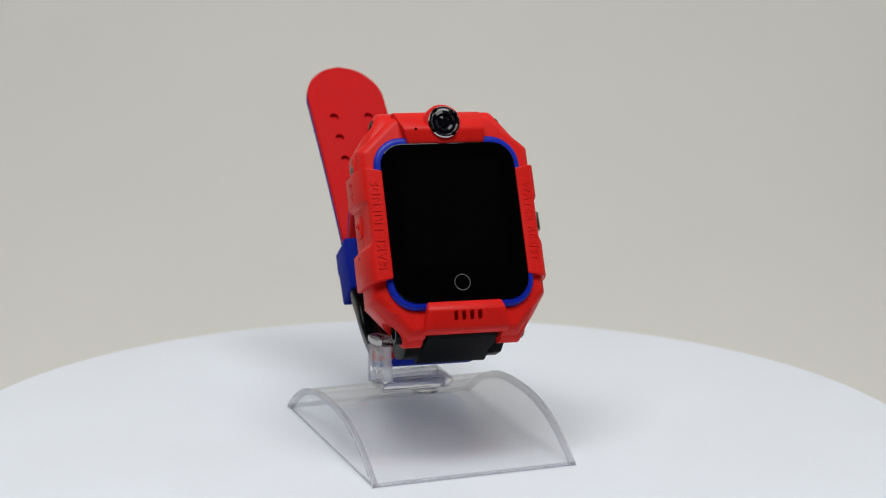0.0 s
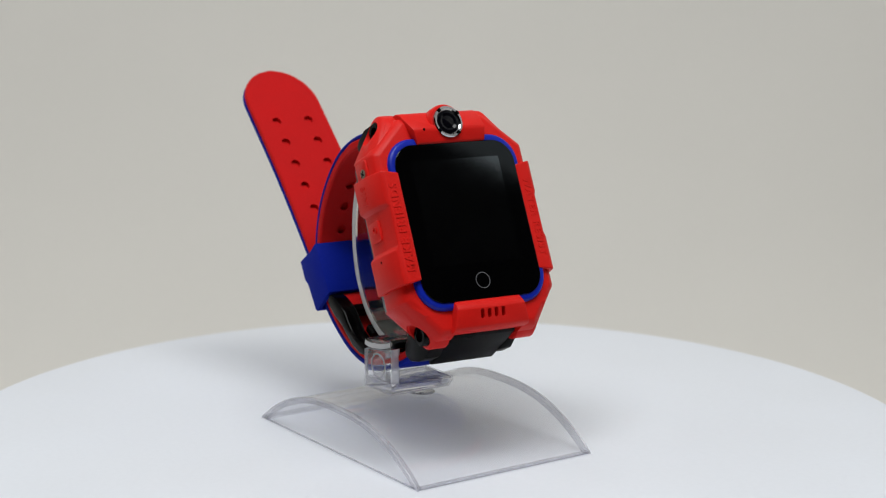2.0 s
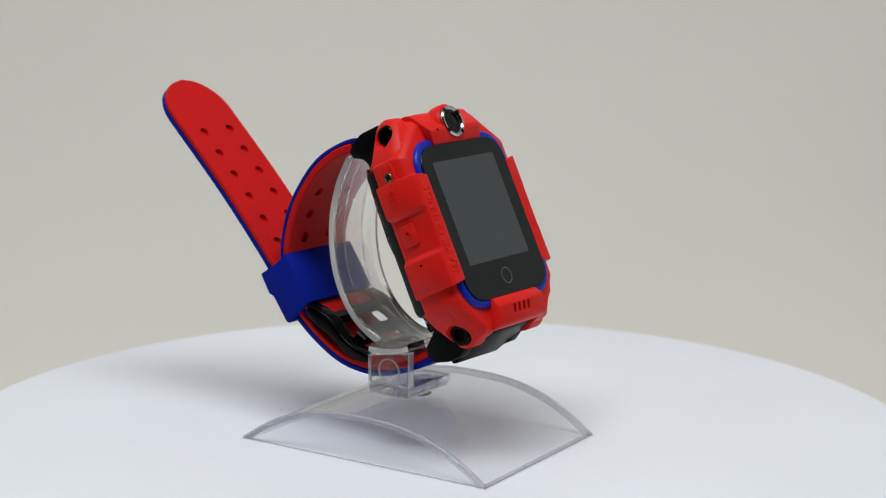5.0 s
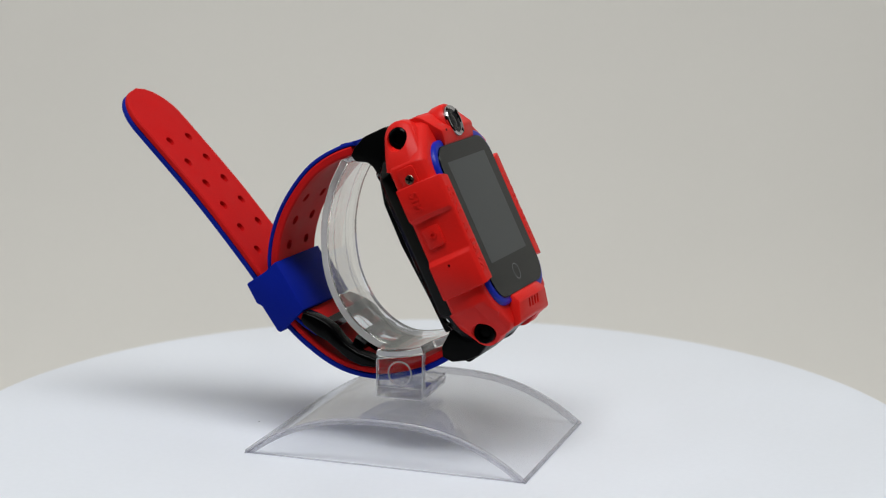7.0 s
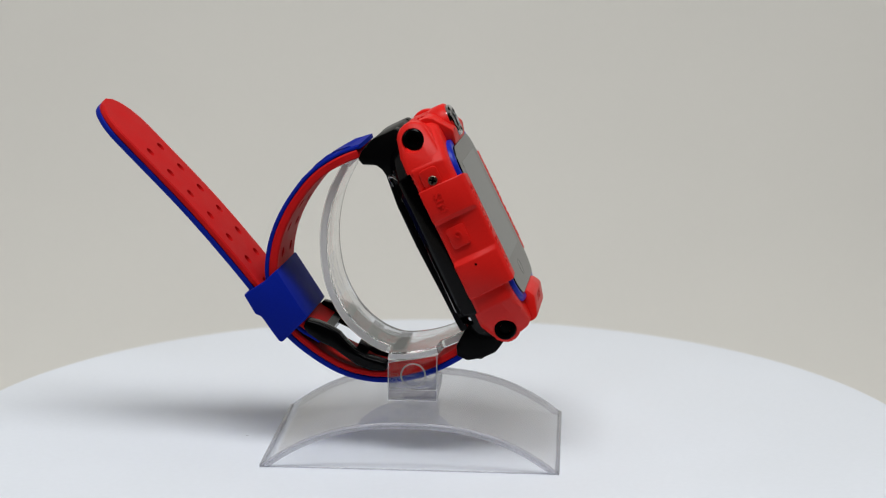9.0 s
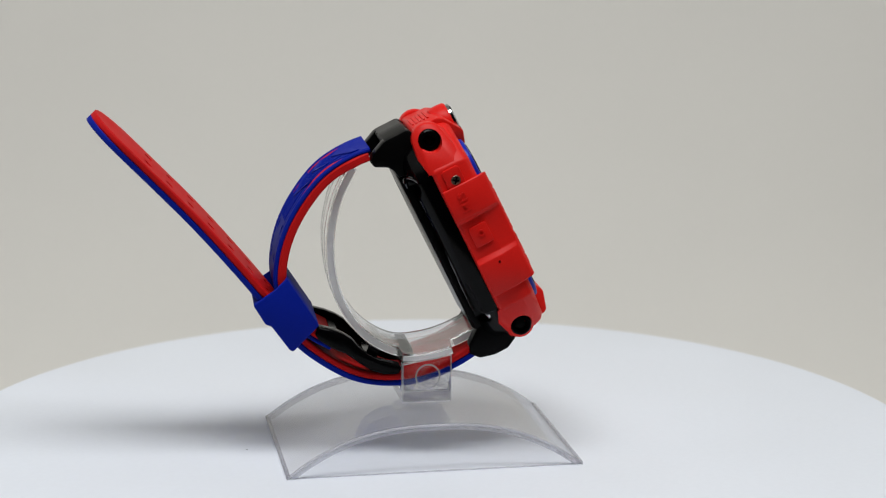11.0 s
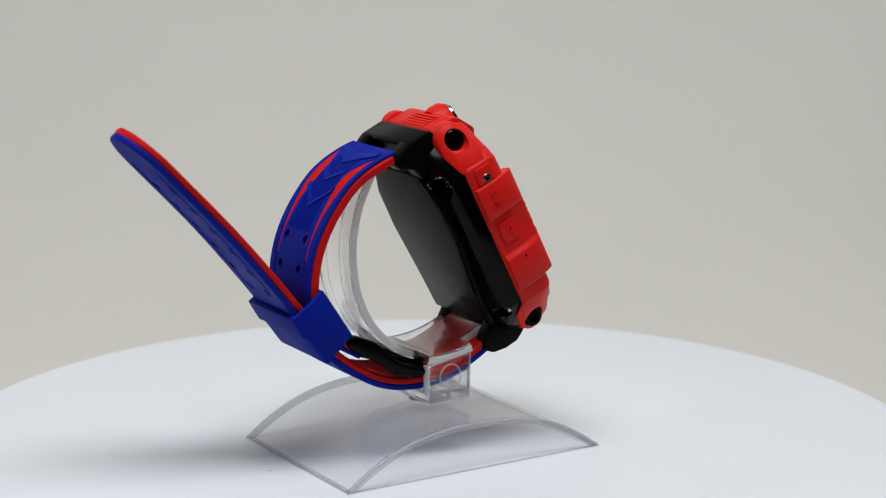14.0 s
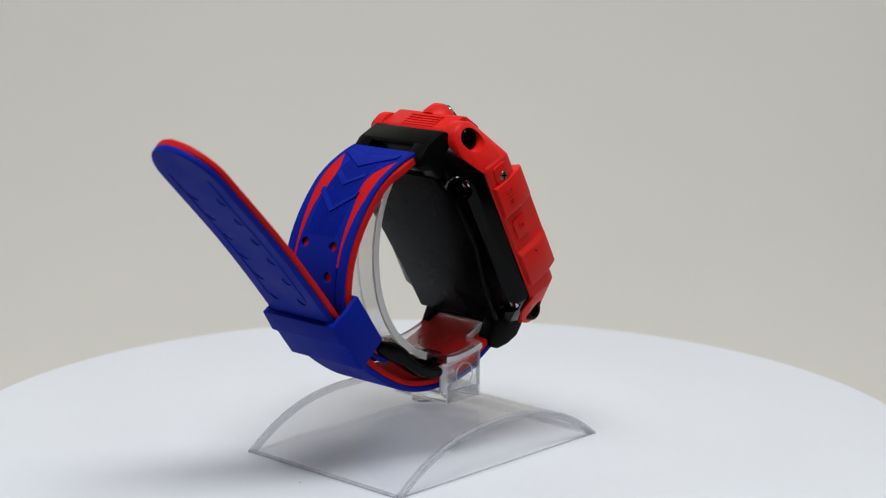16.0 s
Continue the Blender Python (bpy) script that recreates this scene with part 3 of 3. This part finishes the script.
def make_crowns(e):
    # upper crown with the camera
    prof = [(18.15, -1.6), (18.15, 0.35), (18.5, 0.55), (21.2, 1.3), (21.8, 1.15), (25.9, -1.7), (26.7, -3.0), (26.9, -8.8), (26.0, -9.6), (22.0, -9.6)]
    bm = bmesh.new()
    loft(bm, [[(-9.2 - (v - 18.8) * 0.24, v, n) for v, n in prof], [(9.2 + (v - 18.8) * 0.12, v, n) for v, n in prof]])
    soften(bm, 0.45, 2)
    bm = carve(bm, turned([(3.7, 0.2), (3.7, 5.0)], (-0.1, 22.9, 0), "n", 48))
    crown = part("upper_crown", bm, RED, e)
    for i in range(5):
        n = -4.4 - 0.95 * i
        part("grip_rib", prism("u", [(26.4, n - 0.3), (27.05, n - 0.2), (27.05, n + 0.2), (26.4, n + 0.3)], -6.2, 4.0), RED, crown)
    part("microphone_hole", turned([(0.1, 0.0), (0.3, 0.0), (0.3, 0.06), (0.1, 0.06)], (-7.0, 21.4, 1.26), "n", 14), BLACK, crown)
    c = (-0.1, 22.9, 0.0)
    housing = turned([(4.3, -3.4), (4.6, -2.4), (4.6, -0.9), (4.5, 0.2), (4.2, 0.6), (3.7, 0.6), (3.5, 0.2)], c, "n", 48)
    cam_house = part("camera_housing", housing, RED, e)
    part("camera_ring", hoop([(3.75, 0.5), (3.75, 1.25), (3.55, 1.5), (3.15, 1.5), (2.8, 1.2), (2.8, 0.5)], c, "n", 56), CHROME, cam_house, "polished chrome camera ring")
    part("camera_lens", turned([(2.85, 0.3), (2.85, 1.2), (2.1, 1.35), (1.5, 1.1), (0.9, 1.2), (0.4, 1.25)], c, "n", 48), LENS, cam_house, "black glass camera lens")
    for k in range(4):
        a = radians(35 + 90 * k)
        q = prism("n", [(-0.42, -0.5), (0.42, -0.5), (0.42, 0.5), (-0.42, 0.5)], 1.3, 1.54, 0.05)
        part("ring_notch", q, BLACK, cam_house, transform=Matrix.Translation((c[0] + 3.35 * math.cos(a), c[1] + 3.35 * math.sin(a), 0)) @ Matrix.Rotation(a, 4, "Z"))
    # lower crown with the speaker grille
    prof = [(-18.65, -1.2), (-18.65, 0.6), (-20.4, 1.6), (-21.0, 1.6), (-25.0, 0.4), (-25.5, -0.6), (-25.5, -3.4), (-22.0, -5.0)]
    bm = bmesh.new()
    loft(bm, [[(k * (8.7 + (-18.65 - v) * 0.2), v, n) for v, n in prof] for k in (-1, 1)])
    soften(bm, 0.5, 2)
    cuts = []
    for i in range(4):
        u = -2.6 + 1.85 * i
        cuts.append(prism("n", rrect(0.5, 1.05, 0.4, u, -22.1, 3), -0.8, 3.0))
    bm = carve(bm, join(*cuts))
    crown = part("lower_crown", bm, RED, e)
    part("speaker_mesh", prism("n", rrect(3.9, 1.4, 0.2, 0.1, -22.1, 3), -0.75, -0.35), RED_SOFT, crown)


def make_lugs(e):
    top = [(18.0, -9.6), (18.6, -16.6), (20.4, -16.9), (21.8, -17.7), (23.2, -20.4), (24.8, -20.8), (26.0, -19.4), (27.4, -16.2), (27.4, -10.0), (25.6, -9.0)]
    mid = [(18.0, -9.6), (18.6, -16.0), (21.4, -16.4), (25.4, -16.2), (27.0, -16.4), (27.5, -15.8), (27.5, -10.3), (25.6, -9.0)]
    bot = [(-19.8, -9.6), (-19.8, -15.0), (-21.2, -16.4), (-23.4, -19.3), (-25.6, -20.1), (-27.5, -18.4), (-28.4, -15.0), (-28.4, -11.6), (-27.2, -9.4), (-26.0, -7.6)]
    bmid = [(-18.0, -9.6), (-18.0, -15.6), (-25.4, -16.9), (-28.9, -16.9), (-29.3, -16.0), (-25.9, -4.3), (-25.0, -3.7), (-24.0, -5.0)]
    part("upper_lug", join(prism("u", mid, -12.2, 10.6, 0.4), prism("u", top, -12.25, -7.6, 0.4), prism("u", top, 6.3, 10.65, 0.4)), BLACK_MATT, e, "black upper strap lug")
    part("lower_lug", join(prism("u", bmid, -8.2, 8.6, 0.4), prism("u", bot, -12.0, -8.0, 0.4), prism("u", bot, 8.0, 11.4, 0.4)), BLACK_MATT, e, "black lower strap lug")


def make_straps(e):
    half, mid_u = 10.2, -1.0
    up = smooth_path(UPPER, 0.7)
    lo = smooth_path(LOWER, 0.7)

    # upper strap: red lining, blue cover in three lengths with red showing between
    def bump_w(s):
        return half + 0.5 * math.exp(-((s - 9.0) / 2.5) ** 2)
    lining = band(up, 1, lambda s: mid_u - bump_w(s), lambda s: mid_u + bump_w(s), -1.5, 0.45, s0=4.5)

    def centre_w(s):
        return float(np.interp(s, (3.0, 7.5, 9.0, 13.0, 15.5, 19.0, 20.0, 24.0, 31.0, 40.0), (9.6, 9.6, 8.3, 5.8, 5.2, 5.4, 6.0, 6.5, 6.9, 7.2)))

    def rim_w(s):
        return float(np.interp(s, (0.0, 8.0, 15.5, 19.0, 24.0, 31.0, 40.0), (9.0, 9.0, 8.8, 8.6, 8.0, 7.5, 7.5)))

    def hole_cutters(rows, path, side, shift, d0, d1):
        out_bm = []
        for s0 in rows:
            q, o, d = along(path, side, s0)
            for u in (-4.6, 4.6):
                c = turned([(1.2, d0), (1.2, d1)], (0, 0, 0), "n", 16)
                z = Vector((0, o.x, o.y))
                x = Vector((1, 0, 0))
                m = Matrix((x, z.cross(x), z)).transposed().to_4x4()
                m.translation = (u + shift(s0), q.x, q.y)
                c.transform(m)
                out_bm.append(c)
        return join(*out_bm)
    flat = lambda s: mid_u
    strap = part("upper_strap", carve(lining, hole_cutters((25.0, 31.5, 38.0), up, 1, flat, -3.0, -0.5)), RED_SOFT, e, "red silicone strap lining")
    cover = band(up, 1, lambda s: mid_u - centre_w(s), lambda s: mid_u + centre_w(s), 0.4, 1.35, s0=4.0)
    part("strap_cover", carve(cover, hole_cutters((31.5, 38.0), up, 1, flat, 0.0, 3.0)), BLUE_SOFT, strap, "blue ribbed strap cover")
    for k in (-1, 1):
        f = (lambda s: mid_u - 10.1) if k < 0 else (lambda s: mid_u + rim_w(s))
        g = (lambda s: mid_u - rim_w(s)) if k < 0 else (lambda s: mid_u + 10.1)
        part("strap_rim", band(up, 1, f, g, 0.4, 1.45, s0=4.0), BLUE_SOFT, strap, "blue strap edge")
    for k in (-1, 1):
        f = (lambda s: mid_u - rim_w(s) - 0.3) if k < 0 else (lambda s: mid_u + centre_w(s) - 0.3)
        g = (lambda s: mid_u - centre_w(s) + 0.3) if k < 0 else (lambda s: mid_u + rim_w(s) + 0.3)
        part("strap_stripe", band(up, 1, f, g, 0.4, 1.12, s0=4.5, s1=36.0, edge=0.05), RED_SOFT, strap, "red wavy stripe")
    # fine ribs and two chevrons pressed into the cover
    for i in range(13):
        u = mid_u - 4.5 + 0.75 * i
        part("strap_rib", band(up, 1, lambda s, u=u: u - 0.15, lambda s, u=u: u + 0.15, 1.25, 1.56, s0=12.5 - abs(u - mid_u) * 0.6, s1=29.5, edge=0.1), BLUE_SOFT, strap)
    for tip, reach, drop in ((12.2, 8.2, 4.4), (17.6, 4.6, 2.8), (24.2, 5.8, 4.4)):
        for k in (-1, 1):
            bm = bmesh.new()
            loops = []
            for j in range(11):
                u = mid_u + k * reach * j / 10
                q, o, d = along(up, 1, tip - drop * j / 10)
                back = -1.6 if tip > 13 else -4.4 + 2.6 * j / 10
                sec = ((back, 1.2), (0.3, 1.2), (0.1, 1.72), (back * 0.7, 1.6))
                loops.append([(u, q.x + d.x * a + o.x * w, q.y + d.y * a + o.y * w) for a, w in sec])
            loft(bm, loops)
            part("chevron", bm, BLUE_SOFT, strap, smooth=50)

    # lower strap: one long strap with a loose tail beyond the keeper
    length = lo[1]

    def shift(s):
        return -0.7 - 0.050 * max(s - 54.0, 0)

    def tail_w(s):
        r = 10.2
        d = s - (length - r)
        return r if d <= 0 else math.sqrt(max(r * r - d * d, 0.16))
    rows = [length - 16.3 - 6.65 * i for i in range(7)]
    lin = band(lo, -1, lambda s: shift(s) - tail_w(s), lambda s: shift(s) + tail_w(s), -1.35, 0.15)
    strap2 = part("lower_strap", carve(lin, hole_cutters(rows, lo, -1, shift, -3.0, -0.4)), RED_SOFT, e, "red silicone strap lining with two rows of holes")
    cov = band(lo, -1, lambda s: shift(s) - tail_w(s) + 0.05, lambda s: shift(s) + tail_w(s) - 0.05, 0.1, 1.5)
    part("strap_cover", carve(cov, hole_cutters(rows, lo, -1, shift, 1.3, 3.0)), BLUE_SOFT, strap2, "blue strap cover")
    for u in (-6.4, 6.4):
        part("strap_ridge", band(lo, -1, lambda s, u=u: shift(s) + u - 0.2, lambda s, u=u: shift(s) + u + 0.2, 1.4, 1.66, s0=66.0, s1=length - 9.0, edge=0.1), BLUE_SOFT, strap2)

    # blue keeper round both straps
    outer = [(-3.2, -47.6), (9.8, -49.2), (8.6, -53.0), (7.8, -58.7), (2.6, -58.3), (1.6, -57.3), (-5.4, -56.1), (-5.9, -55.5)]
    body = prism("u", outer, -12.8, 10.9, 0.45)
    tun = prism("u", [(-12.0, -48.2), (14.0, -50.0), (14.0, -58.2), (-0.5, -56.2), (-12.0, -52.8)], -11.7, 10.2)
    k = part("keeper", carve(body, tun), BLUE_SOFT, e, "blue silicone strap keeper loop")
    # black buckle between the strap ends
    bp = smooth_path([(-4.6, -48.6), (-7.4, -47.3), (-11.0, -44.2), (-14.5, -40.6), (-18.8, -37.4), (-21.6, -32.4)], 0.7)
    L = bp[1]
    arm = [(-3.4, -48.0), (-5.5, -45.6), (-7.6, -43.8), (-9.6, -42.6), (-12.0, -42.0), (-14.5, -41.0), (-17.0, -39.2), (-19.2, -36.6), (-20.3, -35.4), (-21.6, -35.8), (-21.8, -37.0), (-20.4, -39.8), (-18.1, -42.1), (-15.0, -43.8), (-12.0, -45.4), (-9.4, -47.6), (-6.5, -49.2), (-4.8, -49.6)]
    rails = [soften(prism("u", arm, a, b), 0.8, 3, over=50) for a, b in ((-12.7, -8.6), (8.2, 11.4))]
    bars = [band(bp, -1, lambda s: -8.6, lambda s: 8.6, -1.1, 1.1, s0=a, s1=b, edge=0.4) for a, b in ((L * 0.14, L * 0.26), (L * 0.52, L * 0.66), (L - 3.2, L))]
    b = part("buckle", join(*rails, *bars), BLACK, e, "black plastic buckle frame")
    for u in (-4.6, 4.6):
        part("buckle_prong", band(bp, -1, lambda s, u=u: u - 1.0, lambda s, u=u: u + 1.0, -0.6, 0.9, s0=L * 0.55, s1=L * 0.92, edge=0.3), BLACK, b)


def make_watch():
    e = thing("smartwatch", WATCH, "red and blue children's smartwatch buckled on a clear stand", "smartwatch")
    make_case(e)
    make_screen(e)
    make_guards(e)
    make_crowns(e)
    make_lugs(e)
    make_straps(e)
    return e


turntable = make_turntable()
stand = make_stand()
watch = make_watch()


def motions():
    """The turntable carries stand and watch round at an even 7.28 degrees a second."""
    for ob, base in ((turntable, Matrix.Identity(4)), (stand, STAND), (watch, WATCH)):
        rows = []
        for k in range(33):
            t = 0.5 * k
            rows.append((t, pose(0, 0, 0, 0, 0, -65.54 + 7.28 * t) @ base))
        walk(ob, rows)


motions()
